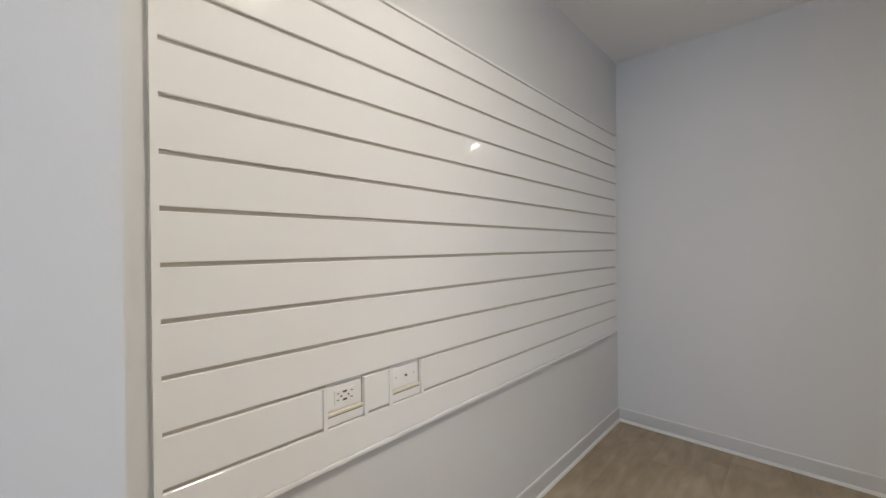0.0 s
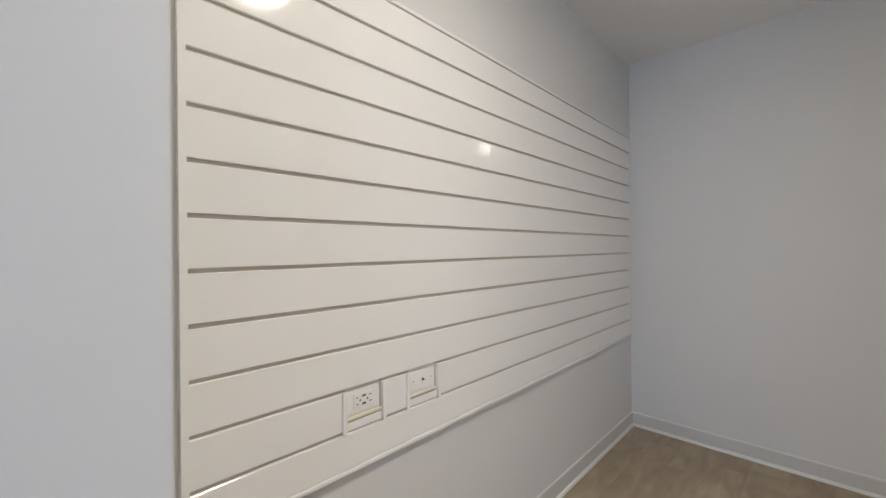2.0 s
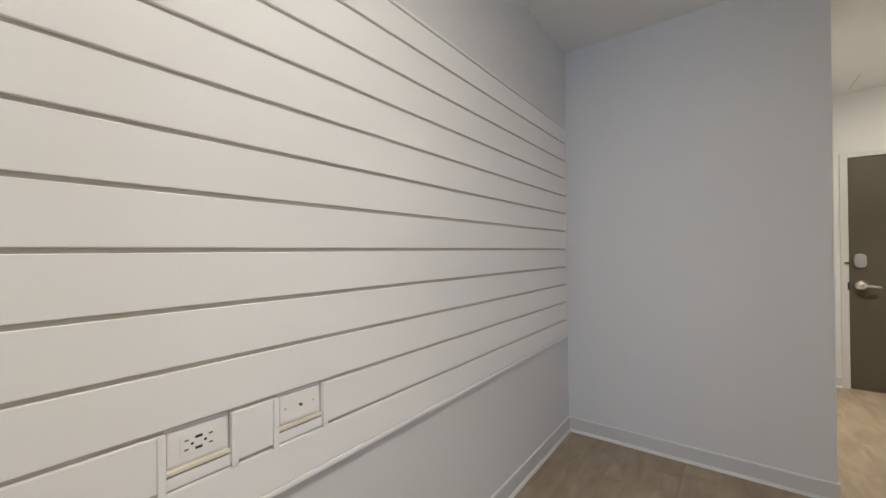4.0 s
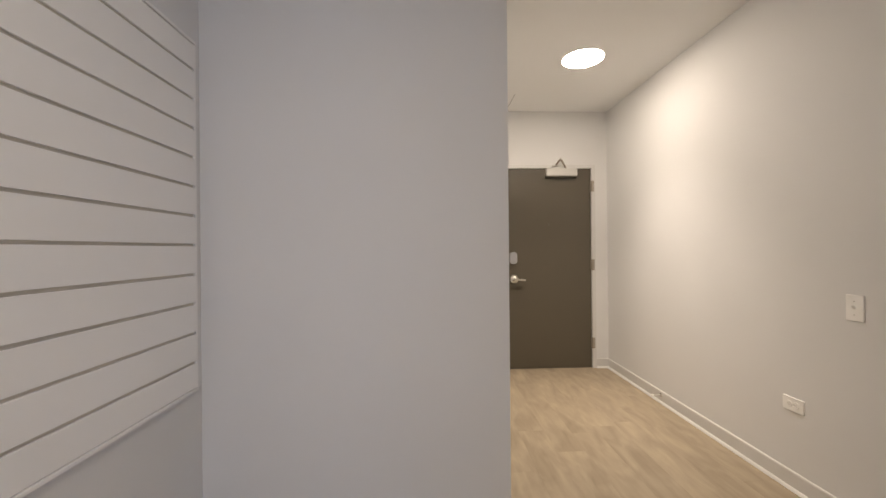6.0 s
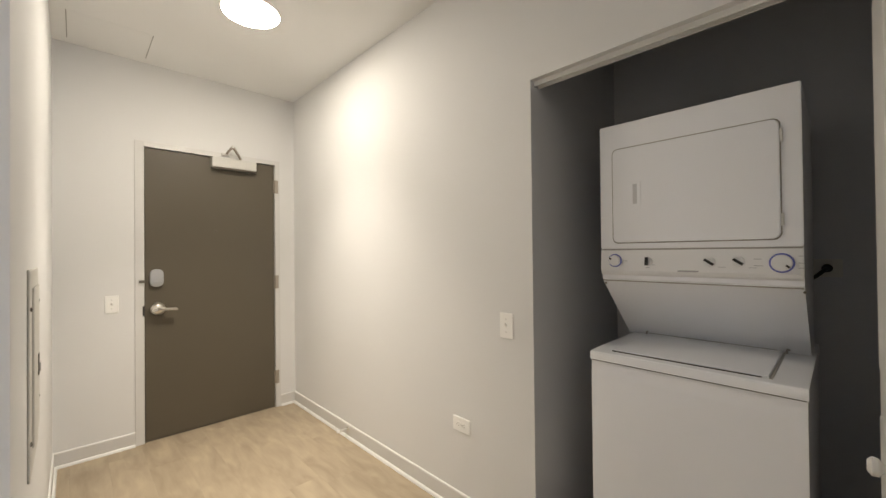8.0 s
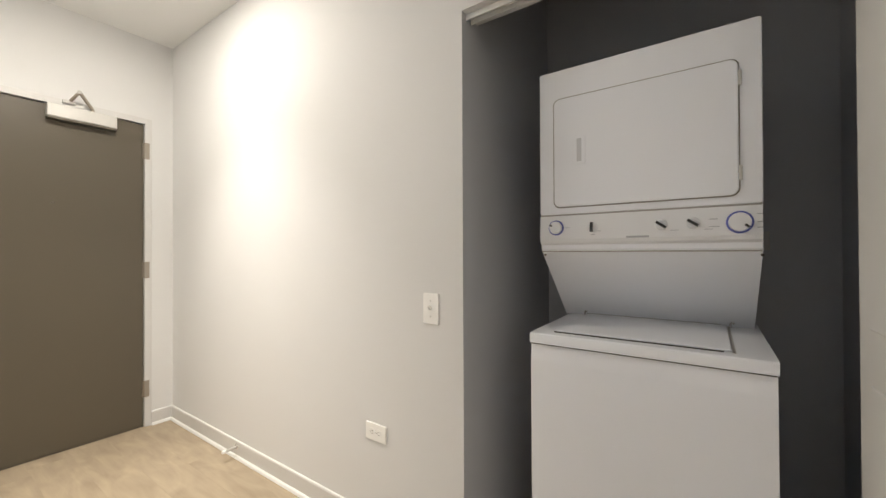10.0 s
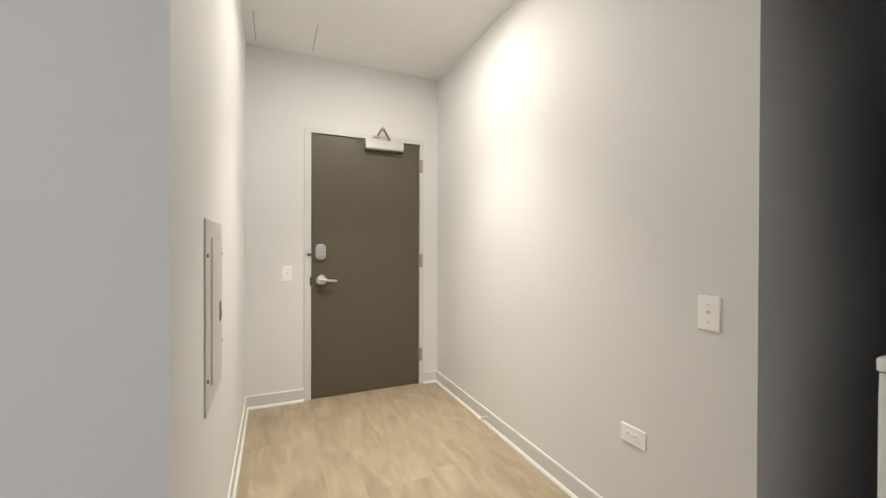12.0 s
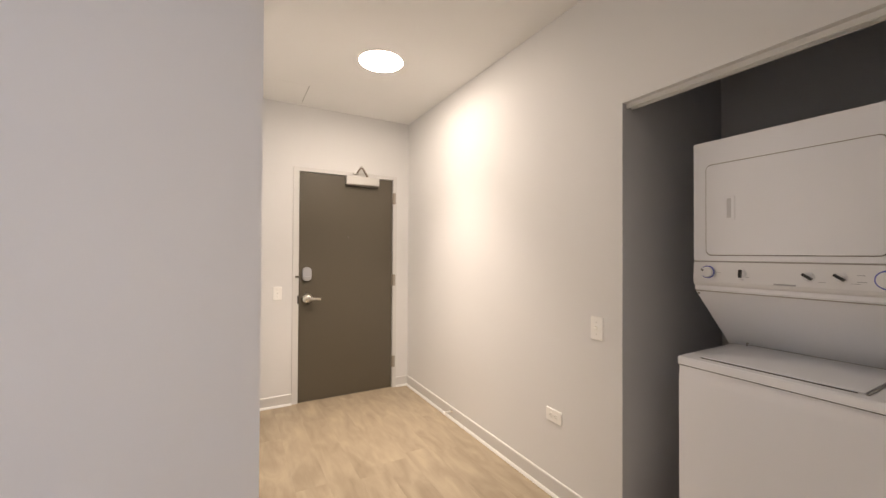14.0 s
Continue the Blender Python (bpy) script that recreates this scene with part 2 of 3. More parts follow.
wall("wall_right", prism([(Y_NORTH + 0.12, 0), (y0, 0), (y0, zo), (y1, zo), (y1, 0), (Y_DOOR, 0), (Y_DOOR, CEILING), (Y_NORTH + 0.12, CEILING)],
     "x", X_RIGHT, X_RIGHT + 0.115), "pale painted long hall wall with the laundry closet opening", (PAINT, CLOSET_SHADE))
# the opening's jamb face gets the shade-darkened closet colour too
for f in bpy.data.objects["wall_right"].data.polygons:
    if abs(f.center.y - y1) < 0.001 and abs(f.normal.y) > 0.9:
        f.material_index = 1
wall("wall_closet_back", box(X_BACK, 1.2, 0, X_BACK + 0.1, y1 + 0.12, CEILING), "painted back wall of the unlit laundry closet", CLOSET_SHADE)
wall("wall_closet_side", box(X_RIGHT + 0.115, y1, 0, X_BACK, y1 + 0.12, CEILING), "painted side wall of the unlit laundry closet", CLOSET_SHADE)
wall("wall_closet_end", box(X_RIGHT + 0.115, 1.2, 0, X_BACK, 1.3, CEILING), "painted end wall of the unlit laundry closet", CLOSET_SHADE)
# unseen wall, run west to block nook lamp light from the closet
wall("wall_north", box(0.84, Y_NORTH, 0, X_EAST, Y_NORTH + 0.12, CEILING), "pale grey painted wall added out of view")
wall("wall_east", box(X_EAST, Y_SOUTH, 0, X_EAST + 0.12, Y_NORTH + 0.12, CEILING), "pale grey painted wall added out of view")
bm = bmesh.new()
for q in ((X_NOOK, 0, 0.5, CEILING), (3.5, 0, X_EAST, CEILING), (0.5, 0, 3.5, 0.6), (0.5, 2.3, 3.5, CEILING)):
    box(q[0], Y_SOUTH - 0.14, q[1], q[2], Y_SOUTH, q[3], bm=bm)
wall("wall_south", bm, "pale grey painted wall added out of view around a wide window")
win = thing("window_1", (0, 0, 0), "wide white framed window that lets daylight in", "window", kind="structure")
bm = bmesh.new()
for q in ((0.5, 0.6, 3.5, 0.65), (0.5, 2.25, 3.5, 2.3), (0.5, 0.65, 0.55, 2.25), (3.45, 0.65, 3.5, 2.25), (1.98, 0.65, 2.02, 2.25)):
    box(q[0], Y_SOUTH - 0.11, q[1], q[2], Y_SOUTH - 0.05, q[3], bm=bm)
part("window_frame", bm, TRIM, win, smooth=False)
for a, b in ((0.55, 1.98), (2.02, 3.45)):
    pane = part("pane", box(a, Y_SOUTH - 0.085, 0.65, b, Y_SOUTH - 0.077, 2.25), GLASS, win, smooth=False)
    pane.visible_shadow = False

ceiling = tagged(finish("ceiling", box(X_NOOK - 0.12, Y_SOUTH - 0.14, CEILING, X_EAST + 0.12, Y_DOOR + 0.14, CEILING + 0.15), CEIL),
                 "flat white painted ceiling", "ceiling", kind="structure")
tagged(finish("closet_door_track", prism([(2.105, zo - 0.022), (2.111, zo - 0.022), (2.111, zo - 0.004), (2.139, zo - 0.004), (2.139, zo - 0.022), (2.145, zo - 0.022), (2.145, zo), (2.105, zo)],
       "y", y0, y1), TRIM), "white metal folding door track under the closet header", "track", kind="structure")


def baseboard(name, x0, y0, x1, y1, nx, ny, label="grey base with a white shoe strip along the floor"):
    """A run along a wall from one point to the other; (nx, ny) points into the room."""
    base = thing(name, (x0, y0, 0), label, "baseboard", kind="structure")
    d = Vector((x1 - x0, y1 - y0, 0))
    ang = math.atan2(d.y, d.x)
    base.rotation_euler = (0, 0, ang)
    s = 1 if (-math.sin(ang) * nx + math.cos(ang) * ny) > 0 else -1
    part("base_strip", prism([(0, 0), (s * 0.009, 0), (s * 0.009, 0.091), (s * 0.006, 0.096), (0, 0.096)], "x", 0, d.length), BASE, base, smooth=False)
    part("caulk_line", prism([(0, 0.0962), (s * 0.0068, 0.0962), (s * 0.0045, 0.0992), (0, 0.1)], "x", 0, d.length), TRIM, base, "thin pale caulk line along the top", smooth=False)
    shoe = [(s * 0.0092, 0)] + [(s * (0.0092 + 0.013 * math.cos(a)), 0.017 * math.sin(a)) for a in (0, 0.4, 0.8, 1.2, 1.57)]
    part("shoe_strip", prism(shoe, "x", 0, d.length), TRIM, base, "white painted shoe strip")
    return base


baseboard("baseboard_nook", X_NOOK, Y_NEAR, X_NOOK, Y_FACE, 1, 0)
baseboard("baseboard_facing", X_NOOK + 0.009, Y_FACE, X_CORNER + 0.009, Y_FACE, 0, -1)
baseboard("baseboard_hall", X_CORNER, Y_FACE - 0.009, X_HALL, Y_DOOR, 1, 0)
baseboard("baseboard_door", X_HALL, Y_DOOR, 0.932, Y_DOOR, 0, -1)
baseboard("baseboard_hinge", 1.945, Y_DOOR, X_RIGHT, Y_DOOR, 0, -1)
baseboard("baseboard_right", X_RIGHT, y1, X_RIGHT, Y_DOOR, -1, 0)
baseboard("baseboard_near", X_NEAR, Y_SOUTH, X_NEAR, Y_NEAR, 1, 0)

# entrance door
door = thing("door_1", (0, 0, 0), "closed flat dark brown entrance door in a pale metal frame", "door", kind="structure")
leaf = part("door_leaf", box(0.99, 5.0, 0.008, 1.9, 5.045, 2.13, 0.0015), DOOR, door, "flat dark brown painted door leaf")
for a, b in ((0.932, 0.986), (1.904, 1.945)):
    part("door_jamb", box(a, Y_DOOR - 0.008, 0, b, Y_DOOR + 0.12, 2.172, 0.002), FRAME, door, smooth=False)
part("door_head", box(0.9862, Y_DOOR - 0.008, 2.134, 1.9038, Y_DOOR + 0.12, 2.172, 0.002), FRAME, door, smooth=False)
part("threshold", box(0.987, 5.001, 0, 1.903, 5.1, 0.006, 0.002), DARKMETAL, door, "thin dark metal threshold under the door")
part("door_stop_strip", box(0.987, 5.048, 0.006, 1.903, 5.09, 2.133), SLOT, door, smooth=False)
for z in (0.21, 1.045, 1.885):
    g = turned([(0.0075, 0), (0.0075, 0.115)], (1.905, 4.988, z), n=12)
    box(1.893, 4.996, z, 1.9, 4.9995, z + 0.115, bm=g)
    box(1.906, 4.9785, z, 1.93, 4.9815, z + 0.115, bm=g)
    part("hinge", g, ARMSTEEL, door, "worn steel butt hinge")
lock = part("deadbolt", prism(rounded(1.018, 1.118, 1.099, 1.246, 0.036, 8), "y", 5.0, 4.972, 0.008, seg=3), GREYMETAL, door, "grey oval electronic deadbolt cover")
part("thumb_turn", box(1.036, 4.964, 1.152, 1.084, 4.973, 1.162, 0.003), GREYMETAL, lock)
part("peephole", turned([(0.008, 0), (0.008, 0.003), (0.005, 0.005), (0.004, 0.003)], (1.446, 5.0, 1.535), "y", 16, -1), DARKMETAL, door, "small round peephole")
part("bolt", box(0.955, 4.968, 1.150, 0.99, 4.9815, 1.170, 0.002), DARKMETAL, door, "short metal bolt stub on the frame")
part("strike_plate", box(0.975, 4.9765, 0.912, 0.9865, 4.9817, 0.985), SLOT, door, "dark latch strike in the door frame")
lev = part("lever_handle", turned([(0.046, 0), (0.048, 0.008), (0.0475, 0.018), (0.045, 0.030), (0.040, 0.040), (0.032, 0.049), (0.021, 0.055), (0.014, 0.057), (0.013, 0.068), (0.009, 0.071)], (1.062, 5.0, 0.957), "y", 32, -1), NICKEL, door, "satin nickel round rose with lever")
part("lever", prism([(1.056, 0.946), (1.12, 0.944), (1.172, 0.941), (1.180, 0.945), (1.180, 0.954), (1.172, 0.959), (1.12, 0.963), (1.056, 0.968)], "y", 4.950, 4.930, 0.005), NICKEL, lev)
closer = part("door_closer", box(1.41, 4.945, 2.05, 1.74, 4.999, 2.127, 0.004), ALU, door, "silver box door closer with folded arm")
part("lower_strip", box(1.412, 4.949, 2.036, 1.738, 4.999, 2.0497, 0.002), DARKMETAL, closer, "dark underside strip")
part("main_arm", tube([(1.62, 4.97, 2.128), (1.62, 4.97, 2.145), (1.615, 4.965, 2.15), (1.545, 4.90, 2.215)], 0.010), ARMSTEEL, closer)
part("fore_arm", tube([(1.545, 4.90, 2.213), (1.535, 4.92, 2.20), (1.515, 4.955, 2.165)], 0.009), ARMSTEEL, closer)
part("arm_shoe", box(1.48, 4.964, 2.15, 1.54, 4.9815, 2.17, 0.003), ALU, closer)
part("arm_joint", turned([(0.011, 0), (0.011, 0.016), (0.006, 0.02)], (1.545, 4.90, 2.205)), ALU, closer)

# ceiling lamps
def ceiling_lamp(x, y, lens):
    lamp = thing("ceiling_lamp", (x, y, CEILING), "lit round flat white disc lamp on the ceiling", "lamp", "ceiling lamps")
    part("rim", turned([(0.157, 0), (0.157, -0.005), (0.155, -0.0078), (0.1522, -0.0078), (0.1517, -0.004)], (0, 0, 0), n=48), TRIM, lamp, "white rim")
    part("lens", turned([(0.1512, -0.003), (0.1508, -0.0075), (0.146, -0.010), (0.12, -0.014), (0.06, -0.017), (0.01, -0.0175)], (0, 0, 0), n=48), lens, lamp, "glowing frosted lens")
    return lamp


ceiling_lamp(*HALL_LAMP, LENS)
ceiling_lamp(*NOOK_LAMP, LENS_ROOM)

# flush access panel in the ceiling
acc = thing("ceiling_access_panel", (0.79, 4.715, CEILING), "flush square white access panel in the ceiling", "access panel")
part("panel", box(-0.196, -0.195, -0.0012, 0.196, 0.195, 0.0), CEIL, acc, smooth=False)
for x in (-0.199, 0.199):
    part("gap_strip", box(x - 0.0022, -0.19, -0.0016, x + 0.0022, 0.19, 0), SEAM, acc, "thin dark gap beside the panel", smooth=False)

# slatwall
PITCH, TOP, Y_A, Y_B = 0.1245, 2.182, -0.217, 2.632
slatwall = thing("slatwall", (X_NOOK, Y_A, 0.688), "glossy white horizontal slatwall panel fixed on the nook wall", "slatwall")
def local(bm):
    bmesh.ops.translate(bm, vec=(-X_NOOK, -Y_A, -0.688), verts=bm.verts)
    return bm


XF = -0.828          # face of the slats
POCKETS = ((0.196, 0.326), (0.441, 0.575))
z1_, z0_ = TOP - PITCH * 10, TOP - PITCH * 11
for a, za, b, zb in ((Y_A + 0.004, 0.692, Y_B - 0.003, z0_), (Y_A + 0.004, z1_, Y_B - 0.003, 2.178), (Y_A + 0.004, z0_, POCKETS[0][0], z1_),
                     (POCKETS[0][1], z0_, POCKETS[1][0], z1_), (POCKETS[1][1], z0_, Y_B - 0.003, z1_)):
    part("backing", local(box(X_NOOK, a, za, XF - 0.0090, b, zb)), SLAT_BACK, slatwall, "groove backing with slot shade in its colour", smooth=False)
part("edge_trim", local(box(X_NOOK, Y_A, 0.688, XF, Y_A + 0.0155, TOP)), SLAT, slatwall)
part("edge_trim", local(box(X_NOOK, Y_B - 0.013, 0.7022, XF, Y_B, TOP - 0.0132, 0.0008)), SLAT, slatwall)
part("top_trim", local(box(X_NOOK, Y_A + 0.0157, TOP - 0.013, XF + 0.004, Y_B, TOP, 0.002)), SLAT, slatwall)
part("bottom_trim", local(box(X_NOOK, Y_A + 0.0157, 0.6885, XF + 0.004, Y_B, 0.702, 0.002)), SLAT, slatwall)
for i in range(12):
    z1_, z0_ = TOP - PITCH * i - 0.0053, TOP - PITCH * (i + 1) + 0.0053
    if i == 0:
        z1_ = TOP - 0.0165
    if i == 11:
        z0_ = 0.7035
    runs = [(Y_A + 0.0155, Y_B - 0.0132)]
    if i == 10:
        runs = [(Y_A + 0.0155, POCKETS[0][0]), (POCKETS[0][1], POCKETS[1][0]), (POCKETS[1][1], Y_B - 0.0132)]
    for a, b in runs:
        part("slat", local(prism([(XF - 0.0089, z0_), (XF - 0.0016, z0_), (XF, z0_ + 0.0016), (XF, z1_ - 0.0016), (XF - 0.0016, z1_), (XF - 0.0089, z1_)], "y", a, b)), SLAT, slatwall, smooth=False)
z1_, z0_ = TOP - PITCH * 10, TOP - PITCH * 11
for y in (POCKETS[0][0] - 0.007, POCKETS[0][1] + 0.007, POCKETS[1][0] - 0.007, POCKETS[1][1] + 0.007):
    part("end_cap", local(box(XF, y - 0.0075, z0_ - 0.004, XF + 0.006, y + 0.0075, z1_ - 0.003, 0.002)), SLAT, slatwall, "narrow white end cap")
for a, b in POCKETS:
    part("pocket_back", local(box(X_NOOK, a, z0_ + 0.0005, X_NOOK + 0.002, b, z1_ - 0.0005)), SLAT, slatwall, smooth=False)
    part("lower_rail", local(box(X_NOOK + 0.002, a + 0.0005, z0_ + 0.0300, XF - 0.0015, b - 0.0005, z0_ + 0.0375, 0.001)), RAIL, slatwall, "cream fibreboard rail in the open pocket", smooth=False)
    # solid brown strip that paints the shadow line below the rail
    part("rail_slot", local(box(X_NOOK + 0.002, a + 0.0005, z0_ + 0.0252, XF - 0.006, b - 0.0005, z0_ + 0.0298)), RAIL_SHADE, slatwall, "brown strip coloured as the shadow line under the rail", smooth=False)
    part("lower_lip", local(box(X_NOOK + 0.002, a + 0.0005, z0_ + 0.0005, XF - 0.003, b - 0.0005, z0_ + 0.0250, 0.001)), SLAT, slatwall, smooth=False)

# outlets and switches, built facing +x at their own origin
def plate_at(name, m, label, category, wide, high, bev=0.0025):
    t = new(name)
    t.empty_display_size = 0.03
    t.matrix_world = m
    tagged(t, label, category)
    part("plate", prism(rounded(-wide / 2, -high / 2, wide / 2, high / 2, 0.004, 3), "x", 0, 0.0065, bev), PLATE, t)
    return t


def receptacle(t, y, z, turn):
    """A duplex face; turn: lying on its side."""
    f = part("receptacle", prism(oval(y, z, 0.0165, 0.0165, 24), "x", 0.006, 0.0085, 0.001), PLATE, t)
    for dy, dz, w, h in ((-0.006, 0.003, 0.0022, 0.008), (0.006, 0.003, 0.0022, 0.0065), (0, -0.008, 0.0045, 0.0045)):
        if turn:
            dy, dz, w, h = dz, -dy, h, w
        part("slot", box(0.0084, y + dy - w / 2, z + dz - h / 2, 0.0092, y + dy + w / 2, z + dz + h / 2), SEAM, f, "dark slot", smooth=False)


def screw(t, y, z):
    part("screw", turned([(0.0032, 0), (0.0032, 0.001), (0.0018, 0.0016)], (0.006, y, z), "x", 10), ALU, t)


def toggle_switch(m, label):
    t = plate_at("light_switch", m, label, "switch", 0.073, 0.117)
    part("toggle", prism([(0.006, -0.006), (0.019, 0.006), (0.021, 0.012), (0.017, 0.0145), (0.006, 0.006)], "y", -0.0045, 0.0045, 0.001), PLATE, t, "small white toggle")
    part("toggle_frame", box(0.0055, -0.007, -0.0135, 0.0068, 0.007, 0.0135), PLATE, t, smooth=False)
    screw(t, 0, 0.03), screw(t, 0, -0.03)
    return t


toggle_switch(pose(X_RIGHT, 2.598, 1.004, 0, 0, 180), "white toggle light switch on the hall wall beside the laundry closet")
toggle_switch(pose(0.808, Y_DOOR, 1.014, 0, 0, -90), "white toggle light switch on the wall beside the brown door")
t = plate_at("wall_outlet", pose(X_RIGHT, 2.894, 0.452, 0, 0, 180), "white duplex outlet mounted sideways low on the hall wall", "outlet", 0.118, 0.073)
receptacle(t, -0.0195, 0, True), receptacle(t, 0.0195, 0, True), screw(t, 0, 0)
ZP = 0.8925
t = plate_at("wall_outlet", pose(X_NOOK + 0.002, 0.261, ZP, 0, 0, 0), "white outlet with charging ports in the open slatwall pocket", "outlet", 0.118, 0.070, 0.001)
part("face", box(0.006, -0.036, -0.021, 0.0085, 0.036, 0.021, 0.001), PLATE, t)
for s in (-1, 1):
    for dy, dz, w, h in ((0.024, 0.010, 0.008, 0.0025), (0.024, -0.010, 0.008, 0.0025), (0.013, 0, 0.005, 0.005)):
        part("slot", box(0.0083, s * dy - w / 2, dz - h / 2, 0.0092, s * dy + w / 2, dz + h / 2), SLOT, t, "dark slot", smooth=False)
for dz in (-0.012, 0.012):
    part("charging_port", box(0.0083, -0.007, dz - 0.0028, 0.0092, 0.007, dz + 0.0028), SLOT, t, "dark charging port", smooth=False)
t = plate_at("blank_cable_plate", pose(X_NOOK + 0.002, 0.508, ZP, 0, 0, 0), "white cable plate with a socket in the open slatwall pocket", "cable plate", 0.114, 0.070, 0.001)
part("cable_socket", turned([(0.0038, 0), (0.0038, 0.006), (0.002, 0.007)], (0.006, 0.002, 0.0), "x", 12), DARKMETAL, t, "small metal cable socket")
screw(t, -0.042, 0), screw(t, 0.042, 0)

# electric panel on the hall's short wall
lean = math.degrees(math.atan2(X_CORNER - X_HALL, Y_DOOR - Y_FACE))
xp = X_CORNER + (X_HALL - X_CORNER) * (3.272 - Y_FACE) / (Y_DOOR - Y_FACE)
ep = new("electric_panel")
ep.matrix_world = pose(xp, 3.272, 1.007, 0, 0, lean)
tagged(ep, "flush grey metal electric panel with a narrow door", "electric panel")
part("cover", box(0, -0.187, -0.292, 0.006, 0.187, 0.303, 0.003), PANELGREY, ep)
pd = part("panel_door", box(0.0065, -0.085, -0.225, 0.010, 0.160, 0.245, 0.0015), PANELGREY, ep)
part("hinge_rod", box(0.006, -0.096, -0.225, 0.0085, -0.0905, 0.235, 0.001), PANELGREY, ep)
part("door_gap", box(0.0058, -0.088, -0.227, 0.0066, 0.162, 0.247), SEAM, ep, "dark gap round the panel door", smooth=False)
latch = part("latch", box(0.0098, 0.087, -0.052, 0.0125, 0.116, 0.018, 0.0015), DARKMETAL, pd, "dark metal slide latch")
part("latch_slide", box(0.0123, 0.095, -0.040, 0.0165, 0.108, -0.012, 0.0015), ALU, latch, "pale latch slide")
for y, z in ((-0.165, 0.19), (-0.165, -0.19), (0.177, 0.19), (0.177, -0.14)):
    part("screw", turned([(0.006, 0), (0.006, 0.003), (0.003, 0.0045)], (0.006, y, z), "x", 12), DARKMETAL, ep)

# door stop on the base
stop = thing("door_stop", (X_RIGHT - 0.009, 4.04, 0.066), "metal rod door stop with white tip on the base", "door stop")
part("rose", turned([(0.016, 0), (0.015, 0.005), (0.008, 0.009)], (0, 0, 0), "x", 16, -1), NICKEL, stop)
part("rod", turned([(0.0075, 0.006), (0.0075, 0.07)], (0, 0, 0), "x", 12, -1), ALU, stop, "pale metal rod")
part("tip", turned([(0.008, 0.066), (0.0105, 0.07), (0.0105, 0.081), (0.007, 0.085)], (0, 0, 0), "x", 14, -1), PLATE, stop, "white rubber tip")

# stacked laundry machine
WX, WY0, WY1 = 2.094, 1.583, 2.212      # washer front, sides
DX = 2.262                               # dryer front
laundry = thing("laundry_tower", (WX + 0.004, (WY0 + WY1) / 2, 0.007), "white stacked washer and dryer in the closet", "washer dryer")
def lo(bm):
    bmesh.ops.translate(bm, vec=(-WX, -(WY0 + WY1) / 2, 0), verts=bm.verts)
    return bm


XB = 2.80
part("washer_body", lo(prism([(WX + 0.004, 0.02), (XB, 0.02), (XB, 0.911), (WX + 0.008, 0.911), (WX + 0.0075, 0.893), (WX + 0.0065, 0.876), (WX + 0.0045, 0.864), (WX + 0.004, 0.855)], "y", WY0 + 0.003, WY1 - 0.003, 0.005)), ENAMEL, laundry)
for y in (2.146, 1.6615):
    part("lid_catch", lo(tube([(2.535, y, 0.9495), (2.535, y, 0.962), (2.531, y - 0.003, 0.966), (2.523, y - 0.008, 0.966)], 0.0035, 8)), SEAM, laundry, "small grey catch behind the lid")
part("lid_gap", lo(box(2.5462, 1.69, 0.9495, 2.5525, 2.141, 0.9585)), SEAM, laundry, "thin grey gap behind the lid", smooth=False)
part("seam", lo(box(WX + 0.0045, WY0 + 0.005, 0.9105, XB - 0.01, WY1 - 0.005, 0.9142)), SLOT, laundry, "thin dark seam under the washer top", smooth=False)
part("washer_top", lo(prism([(WX + 0.002, 0.914), (XB, 0.914), (XB, 0.951), (WX + 0.05, 0.9485), (WX + 0.008, 0.9465), (WX + 0.003, 0.943), (WX + 0.001, 0.936)], "y", WY0, WY1, 0.004)), ENAMEL, laundry)
part("toe_kick", lo(box(WX + 0.03, WY0 + 0.02, -0.007, XB - 0.05, WY1 - 0.02, 0.021)), BLACK, laundry, "dark recessed foot", smooth=False)
lid = part("lid", lo(box(2.137, 1.672, 0.9500, 2.545, 2.140, 0.9560, 0.003)), ENAMEL, laundry, "flat white washer lid")
part("lid_gap", lo(box(2.1342, 1.690, 0.9465, 2.55, 2.141, 0.9513)), SLOT, laundry, "thin dark gap round the lid", smooth=False)
for y in (1.69, 2.12):
    part("lid_hinge", lo(box(2.548, y - 0.012, 0.950, 2.562, y + 0.012, 0.963, 0.002)), CONSOLE, laundry)
side = [(2.556, 0.948), (XB, 0.948), (XB, 1.864), (DX + 0.004, 1.864), (DX + 0.004, 1.222), (DX + 0.012, 1.211)]
part("dryer_body", lo(prism(side, "y", WY0 + 0.013, WY1 + 0.020, 0.004)), ENAMEL, laundry)
part("dryer_front", lo(prism(rounded(WY0 + 0.012, 1.347, WY1 + 0.021, 1.867, 0.008, 3), "x", DX + 0.003, DX - 0.003, 0.003)), ENAMEL, laundry)
part("seam", lo(box(DX, WY0 + 0.015, 1.340, DX + 0.006, WY1 + 0.018, 1.349)), SEAM, laundry, "thin dark seam over the console", smooth=False)
con = part("console", lo(prism([(DX + 0.005, 1.3415), (DX - 0.004, 1.3415), (DX - 0.008, 1.258), (DX - 0.004, 1.246), (DX + 0.008, 1.234), (DX + 0.010, 1.219), (DX + 0.03, 1.219), (DX + 0.03, 1.3415)],
     "y", WY0 + 0.0145, WY1 + 0.021, 0.003)), CONSOLE, laundry, "pale control console")
part("seam", lo(box(DX + 0.008, WY0 + 0.015, 1.212, DX + 0.016, WY1 + 0.018, 1.2185)), SEAM, laundry, "thin dark seam under the console", smooth=False)
XC = DX - 0.0065


